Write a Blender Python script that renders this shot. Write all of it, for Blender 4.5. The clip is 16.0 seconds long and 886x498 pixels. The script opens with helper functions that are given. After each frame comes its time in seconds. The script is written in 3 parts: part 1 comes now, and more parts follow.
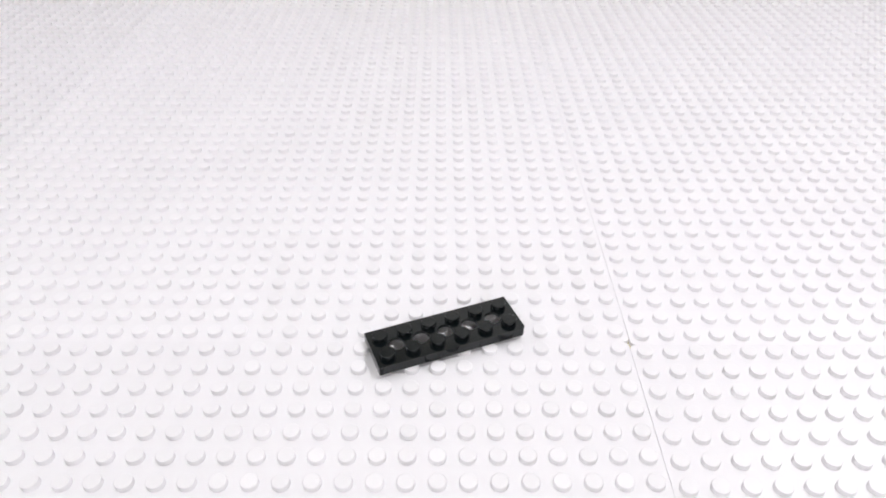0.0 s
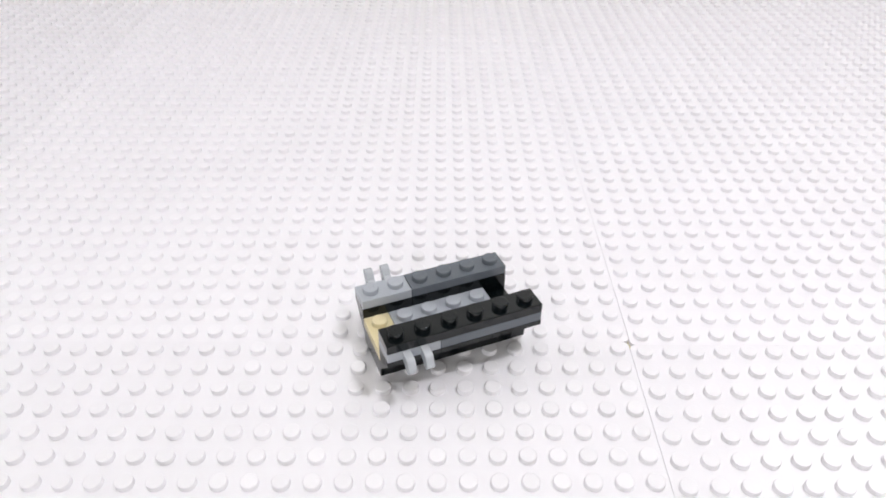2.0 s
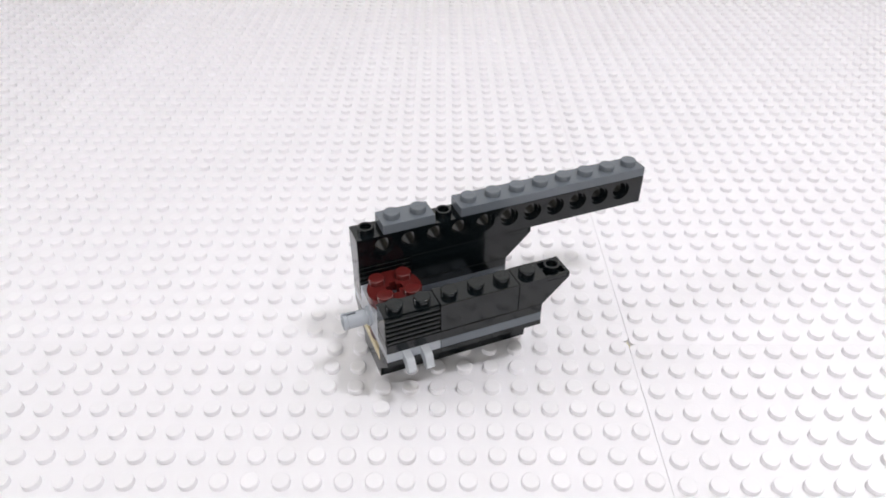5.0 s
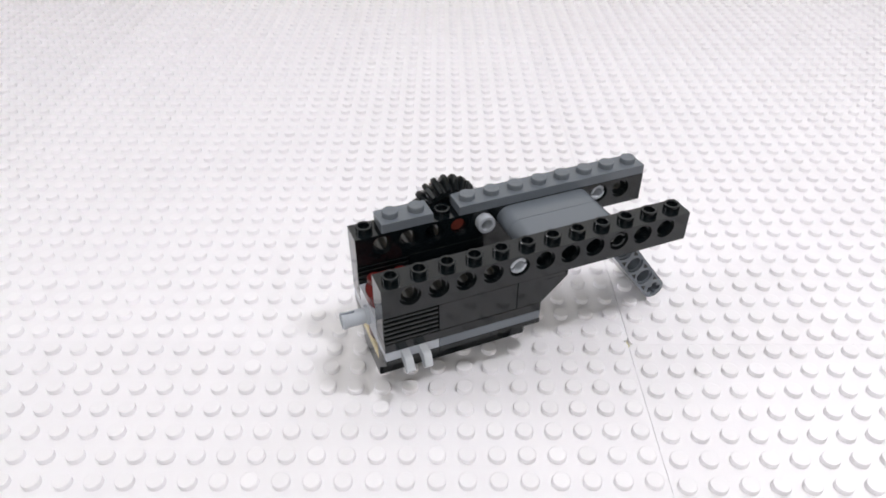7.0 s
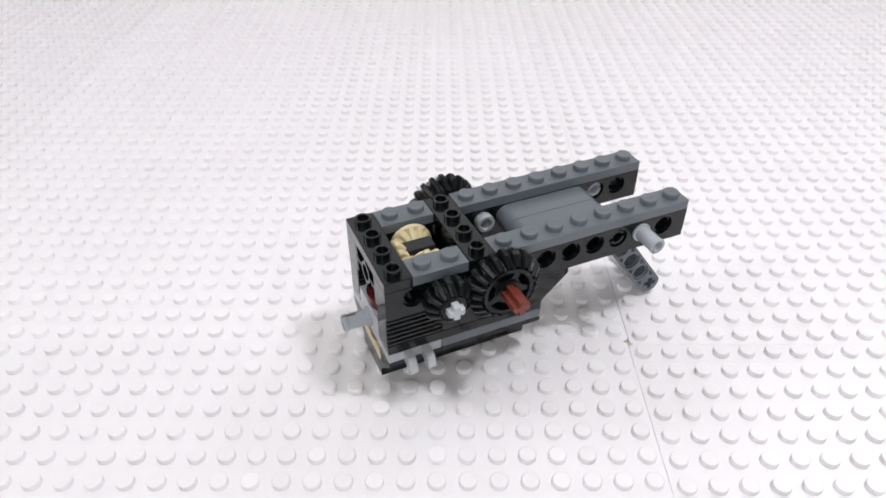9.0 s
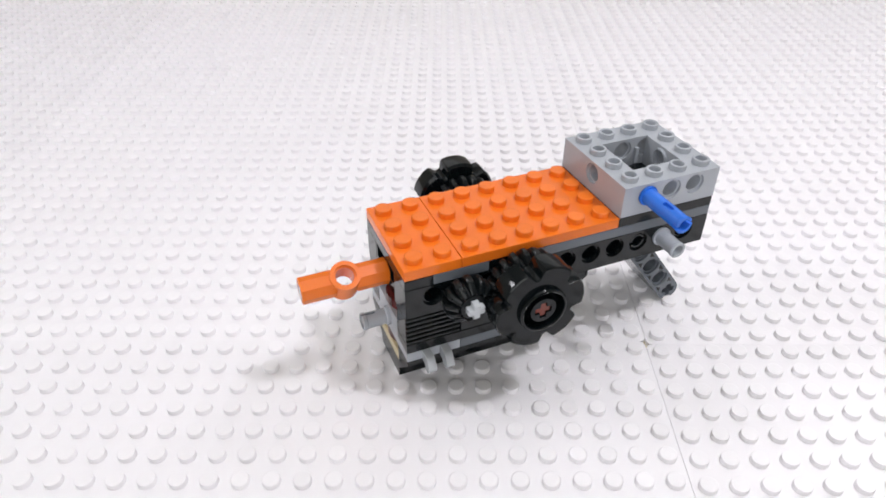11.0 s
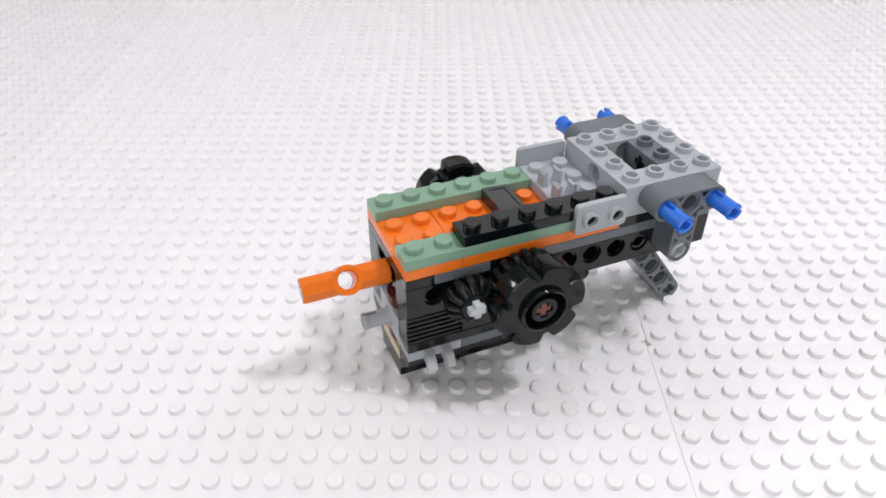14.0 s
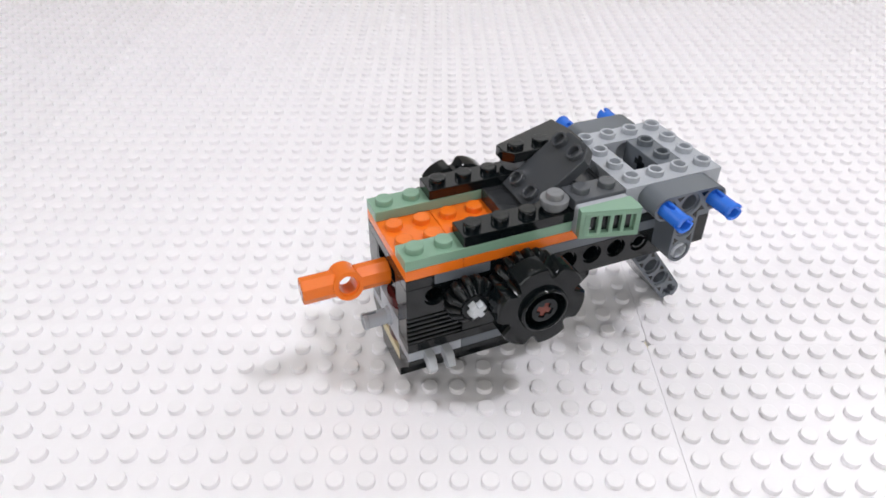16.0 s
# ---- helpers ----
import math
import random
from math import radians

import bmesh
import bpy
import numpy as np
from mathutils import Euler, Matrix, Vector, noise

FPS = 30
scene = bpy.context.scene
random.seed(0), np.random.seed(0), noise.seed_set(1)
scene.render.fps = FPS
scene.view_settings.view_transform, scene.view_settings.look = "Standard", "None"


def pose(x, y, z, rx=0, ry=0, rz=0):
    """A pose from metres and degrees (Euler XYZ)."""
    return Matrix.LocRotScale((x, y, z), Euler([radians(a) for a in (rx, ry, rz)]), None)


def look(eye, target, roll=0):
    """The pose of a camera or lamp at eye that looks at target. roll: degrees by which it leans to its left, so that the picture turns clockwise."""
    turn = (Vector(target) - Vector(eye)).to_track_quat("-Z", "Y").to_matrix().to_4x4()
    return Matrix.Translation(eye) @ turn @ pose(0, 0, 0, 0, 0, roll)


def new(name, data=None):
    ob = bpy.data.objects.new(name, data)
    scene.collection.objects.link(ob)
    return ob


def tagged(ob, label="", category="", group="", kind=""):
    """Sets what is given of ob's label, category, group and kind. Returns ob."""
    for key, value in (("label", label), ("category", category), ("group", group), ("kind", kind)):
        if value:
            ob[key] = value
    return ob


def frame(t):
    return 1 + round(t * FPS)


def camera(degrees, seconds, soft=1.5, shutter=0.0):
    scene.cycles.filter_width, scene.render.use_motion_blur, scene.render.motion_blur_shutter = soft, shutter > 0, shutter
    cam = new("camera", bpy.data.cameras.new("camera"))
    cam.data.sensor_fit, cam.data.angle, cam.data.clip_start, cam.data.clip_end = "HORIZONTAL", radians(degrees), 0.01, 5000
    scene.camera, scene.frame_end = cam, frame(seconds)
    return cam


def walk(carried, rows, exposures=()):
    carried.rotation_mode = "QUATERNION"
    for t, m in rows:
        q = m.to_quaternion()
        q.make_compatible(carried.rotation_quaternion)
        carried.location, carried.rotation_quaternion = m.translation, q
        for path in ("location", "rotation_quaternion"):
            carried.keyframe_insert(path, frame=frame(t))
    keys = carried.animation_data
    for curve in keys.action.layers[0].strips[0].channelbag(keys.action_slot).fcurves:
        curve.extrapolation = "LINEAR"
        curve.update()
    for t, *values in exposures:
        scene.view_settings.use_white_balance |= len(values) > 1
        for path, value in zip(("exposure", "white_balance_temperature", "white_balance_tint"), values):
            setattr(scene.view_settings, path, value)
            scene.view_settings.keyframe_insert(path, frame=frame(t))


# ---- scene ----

# camera on a tripod over the building plates; nudged once while the build goes on
cam = camera(64.905, 16.0, soft=1.7)
SHOT_A = pose(-0.05932, -0.10277, 0.15520, 53.239, -0.041, -0.046)
SHOT_B = pose(-0.05940, -0.10303, 0.15552, 53.218, -0.076, -0.049)
SHOT_C = pose(-0.05911, -0.10329, 0.15555, 53.225, -0.008, -0.057)
SHOT_D = pose(-0.05924, -0.10332, 0.15577, 53.194, -0.016, -0.078)
SHOT_E = pose(-0.06503, -0.10386, 0.15560, 53.304, -0.105, 0.021)
walk(cam, [(0.0, SHOT_A), (4.0, SHOT_B), (6.5, SHOT_C), (9.2, SHOT_D), (11.3, SHOT_E), (16.0, SHOT_E)])

# ---- light ----
world = bpy.data.worlds.new("room_air")
world.use_nodes = True
world.node_tree.nodes["Background"].inputs[0].default_value = (0.9, 0.92, 1.0, 1)
world.node_tree.nodes["Background"].inputs[1].default_value = 0.3
scene.world = world


def area_lamp(name, eye, target, size, watts, colour, wide=0.0):
    data = bpy.data.lights.new(name, "AREA")
    data.shape, data.size, data.energy, data.color = "DISK", size, watts, colour
    if wide:
        data.shape, data.size, data.size_y = "RECTANGLE", wide, size
    ob = new(name, data)
    ob.matrix_world = look(eye, target)
    return ob


LAMP, FILL = (0.95, 0.94, 1.0), (0.955, 0.97, 0.985)
area_lamp("overhead_lamp_light", (0.30, -0.02, 0.80), (-0.03, 0.08, 0.0), 0.11, 2.95, LAMP)
area_lamp("side_lamp_light", (0.49, 0.46, 0.65), (-0.02, 0.08, 0.0), 0.20, 1.05, LAMP)
area_lamp("left_lamp_light", (-0.70, 0.16, 0.50), (-0.12, 0.05, 0.0), 0.16, 1.4, LAMP)
area_lamp("ceiling_light", (-0.1, 0.25, 1.5), (-0.1, 0.15, 0.0), 1.3, 4.5, FILL)
# added fill behind the camera, lifts stud fronts; no known source there
area_lamp("front_room_light", (-0.20, -1.25, 0.72), (-0.03, 0.10, 0.0), 1.1, 7.5, FILL)
area_lamp("window_light", (0.3, 1.76, 0.95), (0.25, 0.0, 0.45), 1.2, 6.0, (0.955, 0.965, 1.0), 2.2)
scene.view_settings.exposure = 0.0

# ---- materials ----
MATS = {}


def plastic(name, colour, rough=0.28, grain=0.02, bump=0.02, shine=0.5):
    """Moulded plastic: a slight mottling, fine scratches in the gloss and a shallow ripple."""
    if name in MATS:
        return MATS[name]
    mat = bpy.data.materials.new(name)
    mat.use_nodes = True
    tree = mat.node_tree
    bsdf = tree.nodes["Principled BSDF"]
    co = tree.nodes.new("ShaderNodeTexCoord")
    info = tree.nodes.new("ShaderNodeObjectInfo")
    big = tree.nodes.new("ShaderNodeTexNoise")
    big.inputs["Scale"].default_value, big.inputs["Detail"].default_value = 90, 3
    fine = tree.nodes.new("ShaderNodeTexNoise")
    fine.inputs["Scale"].default_value, fine.inputs["Detail"].default_value = 900, 2
    tree.links.new(co.outputs["Object"], big.inputs["Vector"])
    tree.links.new(co.outputs["Object"], fine.inputs["Vector"])
    mix = tree.nodes.new("ShaderNodeMixRGB")
    mix.inputs[1].default_value = (*[c * (1 - grain) for c in colour], 1)
    mix.inputs[2].default_value = (*[min(1, c * (1 + grain)) for c in colour], 1)
    tree.links.new(big.outputs[0], mix.inputs[0])
    hue = tree.nodes.new("ShaderNodeHueSaturation")
    value = tree.nodes.new("ShaderNodeMapRange")
    value.inputs[3].default_value, value.inputs[4].default_value = 0.97, 1.03
    tree.links.new(info.outputs["Random"], value.inputs[0])
    tree.links.new(value.outputs[0], hue.inputs["Value"])
    tree.links.new(mix.outputs[0], hue.inputs["Color"])
    tree.links.new(hue.outputs[0], bsdf.inputs["Base Color"])
    gloss = tree.nodes.new("ShaderNodeMapRange")
    gloss.inputs[3].default_value, gloss.inputs[4].default_value = rough * 0.93, rough * 1.08
    tree.links.new(fine.outputs[0], gloss.inputs[0])
    tree.links.new(gloss.outputs[0], bsdf.inputs["Roughness"])
    relief = tree.nodes.new("ShaderNodeBump")
    relief.inputs["Strength"].default_value, relief.inputs["Distance"].default_value = bump, 0.0004
    tree.links.new(big.outputs[0], relief.inputs["Height"])
    tree.links.new(relief.outputs[0], bsdf.inputs["Normal"])
    bsdf.inputs["Specular IOR Level"].default_value = shine
    MATS[name] = mat
    return mat


WHITE = plastic("white_plastic", (0.90, 0.884, 0.904), 0.34, 0.015)
BLACK = plastic("black_plastic", (0.004, 0.006, 0.007), 0.12, 0.15, bump=0.03, shine=0.45)
GLOSS = plastic("glossy_black_plastic", (0.004, 0.006, 0.007), 0.11, 0.15, bump=0.03, shine=0.28)
MATT = plastic("matt_black_plastic", (0.005, 0.007, 0.008), 0.28, 0.15, bump=0.03, shine=0.3)
# dark grey plastic with the shade on two small plates put into its colour
HALF_SHADED = plastic("half_shaded_grey_plastic", (0.088, 0.095, 0.106), 0.2)
# the same dark grey, darkened further as shade on the tilted plate
SHADED = plastic("shaded_grey_plastic", (0.055, 0.060, 0.068), 0.25)
# black plastic lightened in its colour for the reflection on the low slopes
SHEEN_BLACK = plastic("sheen_black_plastic", (0.028, 0.030, 0.033), 0.2)
DARK = plastic("dark_grey_plastic", (0.134, 0.151, 0.172), 0.20)
LIGHT = plastic("light_grey_plastic", (0.42, 0.445, 0.485), 0.24)
PALE = plastic("pale_grey_plastic", (0.50, 0.525, 0.555), 0.24)
SILVER = plastic("silver_grey_plastic", (0.19, 0.198, 0.21), 0.16)
RED = plastic("dark_red_plastic", (0.10, 0.013, 0.012), 0.2)
TAN = plastic("tan_plastic", (0.72, 0.63, 0.39), 0.25)
ORANGE = plastic("orange_plastic", (0.85, 0.183, 0.014), 0.22)
BROWN = plastic("reddish_brown_plastic", (0.18, 0.038, 0.026), 0.2)
GREEN = plastic("sand_green_plastic", (0.22, 0.37, 0.27), 0.26)
BLUE = plastic("blue_plastic", (0.03, 0.175, 0.74), 0.25)
# warm tone chosen so that bounced light tints the shadows beige
WALL = plastic("bounce_wall_paint", (0.80, 0.765, 0.71), 0.7, 0.03, 0.2)
WOOD = plastic("table_laminate", (0.78, 0.72, 0.50), 0.45, 0.12)
CARPET = plastic("floor_covering", (0.30, 0.28, 0.26), 0.8, 0.15, 0.3)

# ---- building helpers: studs are 8 mm apart, one plate is 3.2 mm high ----
U, L, MM = 0.008, 0.0032, 0.001
GAP = 0.06 * MM


def stand(dx=0.0, dy=0.0, dz=0.0, rx=0.0, ry=0.0, rz=0.0):
    """How the model stands on the studs, by its small shifts in mm and degrees as pieces are pressed on."""
    return pose(-0.07742 + dx * MM, 0.03979 + dy * MM, 0.0017 + dz * MM, rx, ry, 22.406 + rz)


STANDS = [(0.0, stand(-0.4, 0.1, 0, 0, 0, -1.0)), (0.2, stand(rz=-0.45)), (5.3, stand(-0.37, 1.09, 0, -0.44, -0.53, -1.72)), (6.8, stand(-0.17, 0.47, 0, 0.21, -0.59, -0.73)), (7.7, stand(0.30, 0.05, 0.05, 1.07, -0.58, 1.22)), (10.0, stand())]
PIECES = []


def part(name, bm, material, parent, label=""):
    """Links a bmesh as one mesh object under a thing or a part."""
    bmesh.ops.recalc_face_normals(bm, faces=bm.faces)
    data = bpy.data.meshes.new(name)
    bm.to_mesh(data)
    bm.free()
    data.materials.append(material)
    data.set_sharp_from_angle(angle=radians(32))
    for p in data.polygons:
        p.use_smooth = True
    ob = new(name, data)
    ob.parent = parent
    if label:
        ob["label"] = label
    return ob


def share(name, data, parent, m):
    ob = new(name, data)
    ob.parent = parent
    ob.matrix_local = m
    return ob


def piece(name, label, category, at, t=0.0, turn=None, group="pieces of the toy model", swings=()):
    """One building piece that is set into the model at t seconds; at: studs along, studs across, plates up."""
    ob = new(name)
    ob.empty_display_size = 0.003
    tagged(ob, label, category, group)
    seat = Matrix.Translation((at[0] * U, at[1] * U, at[2] * L)) @ (turn or Matrix())
    PIECES.append((ob, seat, t, swings))
    return ob


def box(bm, x0, x1, y0, y1, z0, z1, bevel=0.16):
    """A block in mm with softened edges."""
    made = bmesh.ops.create_cube(bm, size=1)
    for v in made["verts"]:
        v.co = Vector(((x0 + x1) / 2 + v.co.x * (x1 - x0), (y0 + y1) / 2 + v.co.y * (y1 - y0), (z0 + z1) / 2 + v.co.z * (z1 - z0))) * MM
    if bevel:
        edges = list({e for v in made["verts"] for e in v.link_edges})
        bmesh.ops.bevel(bm, geom=edges, offset=bevel * MM, segments=1, affect="EDGES")


PLANES = {"xz": lambda u, v, w: (u, w, v), "yz": lambda u, v, w: (w, u, v), "xy": lambda u, v, w: (u, v, w)}


def slab(bm, outer, holes, w0, w1, plane):
    """A flat outline in mm with holes through it, w0 to w1 thick across the plane."""
    put = PLANES[plane]
    edges = []
    for loop in (outer, *holes):
        vs = [bm.verts.new(Vector(put(u, v, w0)) * MM) for u, v in loop]
        edges += [bm.edges.new((vs[i], vs[(i + 1) % len(vs)])) for i in range(len(vs))]
    faces = [f for f in bmesh.ops.triangle_fill(bm, use_beauty=True, edges=edges)["geom"] if isinstance(f, bmesh.types.BMFace)]
    grown = bmesh.ops.extrude_face_region(bm, geom=faces, use_keep_orig=True)
    shift = Vector(put(0, 0, w1 - w0)) * MM
    for v in grown["geom"]:
        if isinstance(v, bmesh.types.BMVert):
            v.co += shift


def ring(r, n=20, cx=0.0, cy=0.0, start=0.0):
    return [(cx + r * math.cos(start + 2 * math.pi * i / n), cy + r * math.sin(start + 2 * math.pi * i / n)) for i in range(n)]


def cross(r=2.35, h=0.9, cx=0.0, cy=0.0):
    return [(cx + x, cy + y) for x, y in ((r, -h), (r, h), (h, h), (h, r), (-h, r), (-h, h), (-r, h), (-r, -h), (-h, -h), (-h, -r), (h, -r), (h, -h))]


def loft(bm, loops, close=True):
    """Joins loops of 3D points in mm, of equal length, and caps the ends."""
    rows = [[bm.verts.new(Vector(p) * MM) for p in loop] for loop in loops]
    n = len(rows[0])
    for a, b in zip(rows, rows[1:]):
        for i in range(n):
            bm.faces.new((a[i], a[(i + 1) % n], b[(i + 1) % n], b[i]))
    if close:
        bm.faces.new(rows[0][::-1])
        bm.faces.new(rows[-1])


def turned(bm, rings, axis="z", n=24):
    """A solid of revolution from (radius, height) pairs in mm, capped."""
    put = {"z": lambda a, b, h: (a, b, h), "x": lambda a, b, h: (h, a, b), "y": lambda a, b, h: (a, h, b)}[axis]
    loft(bm, [[put(x, y, h) for x, y in ring(max(r, 0.01), n)] for r, h in rings])


STUDS = {}


def stud_mesh(material, hollow=False, n=24):
    key = (material.name, hollow, n)
    if key not in STUDS:
        bm = bmesh.new()
        if hollow:
            turned(bm, [(2.4, -0.3), (2.4, 1.55), (2.25, 1.7), (1.72, 1.7), (1.6, 1.55), (1.6, 0.02)], n=n)
        else:
            turned(bm, [(2.4, -0.3), (2.4, 1.38), (2.36, 1.53), (2.25, 1.64), (2.08, 1.7), (1.95, 1.7)], n=n)
            if material is not WHITE:
                for x in (-1.2, -0.45, 0.3, 1.05):
                    box(bm, x, x + 0.42, -0.45, 0.45, 1.6, 1.75, 0.05)
        holder = part("stud", bm, material, None)
        STUDS[key] = holder.data
        bpy.data.objects.remove(holder)
    return STUDS[key]


def add_studs(ob, material, spots, z, hollow=False):
    """Studs at (x, y) in studs, on the height z in mm."""
    for x, y in spots:
        share("stud", stud_mesh(material, hollow), ob, Matrix.Translation((x * U, y * U, z * MM)))


def grid(na, nb):
    return [(i + 0.5, j + 0.5) for i in range(na) for j in range(nb)]


def plate(name, label, material, na, nb, at, t, levels=1, spots=None, hollow=False, turn=None, category="building plate"):
    ob = piece(name, label, category, at, t, turn)
    bm = bmesh.new()
    box(bm, 0.06, na * 8 - 0.06, 0.06, nb * 8 - 0.06, 0.02, levels * 3.2 - 0.02)
    part("body", bm, material, ob)
    add_studs(ob, material, grid(na, nb) if spots is None else spots, levels * 3.2, hollow)
    return ob


def pierced(bm, outer, centres, w0, w1, plane, r=2.42, wide=3.1, deep=0.85, n=20):
    """An outline with round pin holes that are countersunk on both faces."""
    small = [ring(r, n, *c) for c in centres]
    large = [ring(wide, n, *c) for c in centres]
    slab(bm, outer, large, w0, w0 + deep, plane)
    slab(bm, outer, small, w0 + deep, w1 - deep, plane)
    slab(bm, outer, large, w1 - deep, w1, plane)
    bmesh.ops.remove_doubles(bm, verts=bm.verts, dist=1e-6)


def rounded(points, r, n=8):
    """The outline round a line of points at the distance r, with round ends and corners."""
    pts = [Vector(p) for p in points]
    out = []

    def side(chain):
        for i in range(len(chain) - 1):
            d = (chain[i + 1] - chain[i]).normalized()
            nrm = Vector((d.y, -d.x))
            if i == 0:
                out.append(chain[0] + nrm * r)
            if i + 2 < len(chain):
                e = (chain[i + 2] - chain[i + 1]).normalized()
                nr2 = Vector((e.y, -e.x))
                turn = d.x * e.y - d.y * e.x
                if turn > 0:
                    a0, a1 = math.atan2(nrm.y, nrm.x), math.atan2(nr2.y, nr2.x)
                    while a1 < a0:
                        a1 += 2 * math.pi
                    out.extend(chain[i + 1] + Vector((math.cos(a0 + (a1 - a0) * k / n), math.sin(a0 + (a1 - a0) * k / n))) * r for k in range(n + 1))
                else:
                    m = (nrm + nr2).normalized()
                    out.append(chain[i + 1] + m * (r / m.dot(nrm)))
            else:
                a0 = math.atan2(nrm.y, nrm.x)
                out.extend(chain[i + 1] + Vector((math.cos(a0 + math.pi * k / (2 * n)), math.sin(a0 + math.pi * k / (2 * n)))) * r for k in range(2 * n))
    side(pts)
    side(pts[::-1])
    return [(p.x, p.y) for p in out]


HOLE = 5.8  # height of a pin hole's centre over its brick's underside, in mm

# ---- the room and the table ----
def structure(name, label, bm, material):
    ob = part(name, bm, material, None)
    return tagged(ob, label, kind="structure")


def wall(name, label, material, x0, x1, y0, y1, z0, z1):
    bm = bmesh.new()
    box(bm, x0 * 1000, x1 * 1000, y0 * 1000, y1 * 1000, z0 * 1000, z1 * 1000, 0)
    return structure(name, label, bm, material)


wall("table_top", "plain pale laminate table top under the white plates", WOOD, -0.8, 0.8, -0.8, 0.8, -0.0316, -0.0016)
wall("floor", "plain floor of the room", CARPET, -1.8, 1.8, -1.8, 1.8, -0.85, -0.75)
# ceiling and walls are out of view, added to close the room and bounce fill
wall("ceiling", "unseen warm white ceiling added to bounce light", WALL, -1.8, 1.8, -1.8, 1.8, 1.6, 1.7)
wall("wall_north", "unseen warm white wall added to bounce light", WALL, -1.9, 1.9, 1.8, 1.9, -0.75, 1.6)
wall("wall_south", "unseen warm white wall added to bounce light", WALL, -1.9, 1.9, -1.9, -1.8, -0.75, 1.6)
wall("wall_east", "unseen warm white wall added to bounce light", WALL, 1.8, 1.9, -1.8, 1.8, -0.75, 1.6)
wall("wall_west", "unseen warm white wall added to bounce light", WALL, -1.9, -1.8, -1.8, 1.8, -0.75, 1.6)


# ---- the white studded plates ----
def sheet_mesh():
    bm = bmesh.new()
    r, a = 1.9, 127.92
    outline = []
    for k, (sx, sy) in enumerate(((1, 1), (-1, 1), (-1, -1), (1, -1))):
        outline += [(sx * (a - r) + r * math.cos(math.pi / 2 * (k + i / 5)), sy * (a - r) + r * math.sin(math.pi / 2 * (k + i / 5))) for i in range(6)]
    loft(bm, [[(x, y, -1.55) for x, y in outline], [(x, y, 0) for x, y in outline]])
    holder = part("sheet", bm, WHITE, None)
    data = holder.data
    bpy.data.objects.remove(holder)
    return data


def studs_mesh(skip):
    """All studs of a 32 by 32 plate but those in skip, as one mesh."""
    n = 20
    prof = [(2.4, 0.0), (2.4, 1.46), (2.33, 1.64), (2.18, 1.7), (2.03, 1.7)]
    one = np.array([(r * math.cos(2 * math.pi * i / n), r * math.sin(2 * math.pi * i / n), z) for r, z in prof for i in range(n)]) * MM
    faces1 = [(k * n + i, k * n + (i + 1) % n, (k + 1) * n + (i + 1) % n, (k + 1) * n + i) for k in range(4) for i in range(n)] + [tuple(range(4 * n, 5 * n))]
    verts, faces = [], []
    for i in range(32):
        for j in range(32):
            if (i, j) in skip:
                continue
            base = len(verts) * 5 * n
            verts.append(one + np.array(((i - 15.5) * U, (j - 15.5) * U, 0)))
            faces += [tuple(base + q for q in f) for f in faces1]
    data = bpy.data.meshes.new("studs")
    data.from_pydata(np.concatenate(verts).tolist(), [], faces)
    data.materials.append(WHITE)
    data.set_sharp_from_angle(angle=radians(32))
    for p in data.polygons:
        p.use_smooth = True
    return data


SHEET, ALL_STUDS = sheet_mesh(), studs_mesh(set())
SHIFT = {(1, 0): (-0.075, 0.0195), (2, 0): (-0.079, -0.169), (2, 1): (0.004, -0.185), (2, 2): (0.0, -0.185), (3, 0): (-0.075, -0.185), (3, 1): (0.0, -0.185), (3, 2): (0.0, -0.185), (0, 0): (-0.075, 0.0195)}


def baseplate(col, row):
    dx, dy = SHIFT.get((col, row), (0.0, 0.0))
    ob = new("baseplate")
    ob.empty_display_size = 0.02
    cx, cy = (col * 32 - 48 + dx) * U, (row * 32 - 9 + dy) * U
    ob.matrix_world = Matrix.Translation((cx, cy, 0))
    tagged(ob, "glossy white studded plastic baseplate lying on the table", "baseplate", "white baseplates side by side")
    share("sheet", SHEET, ob, Matrix())
    near = set()
    if col == 1 and row < 2:
        near = {(i, j) for i in range(17, 32) for j in (range(25, 32) if row == 0 else range(0, 7))}
    body = share("studs", studs_mesh(near) if near else ALL_STUDS, ob, Matrix())
    tagged(body, kind="stuff")
    for i, j in sorted(near):
        share("stud", stud_mesh(WHITE), ob, Matrix.Translation(((i - 15.5) * U, (j - 15.5) * U, 0)))


for row in range(3):
    for col in range(4):
        baseplate(col, row)


# ---- kinds of building pieces ----
def holed_plate(t):
    ob = piece("holed_plate", "black flat plate with round holes, lying on white studs", "building plate", (0, 0, 0), t)
    bm = bmesh.new()
    outline = [(0.06, 0.06), (47.2, 0.06), (47.94, 0.8), (47.94, 15.94), (0.06, 15.94)]
    slab(bm, outline, [ring(2.6, 20, 8.0 * i, 8.0) for i in range(1, 6)], 2.2, 3.18, "xy")
    slab(bm, outline, [[(1.4, 1.4), (46.6, 1.4), (46.6, 14.6), (1.4, 14.6)]], 0.02, 2.2, "xy")
    part("body", bm, BLACK, ob)
    add_studs(ob, BLACK, grid(6, 2), 3.2)


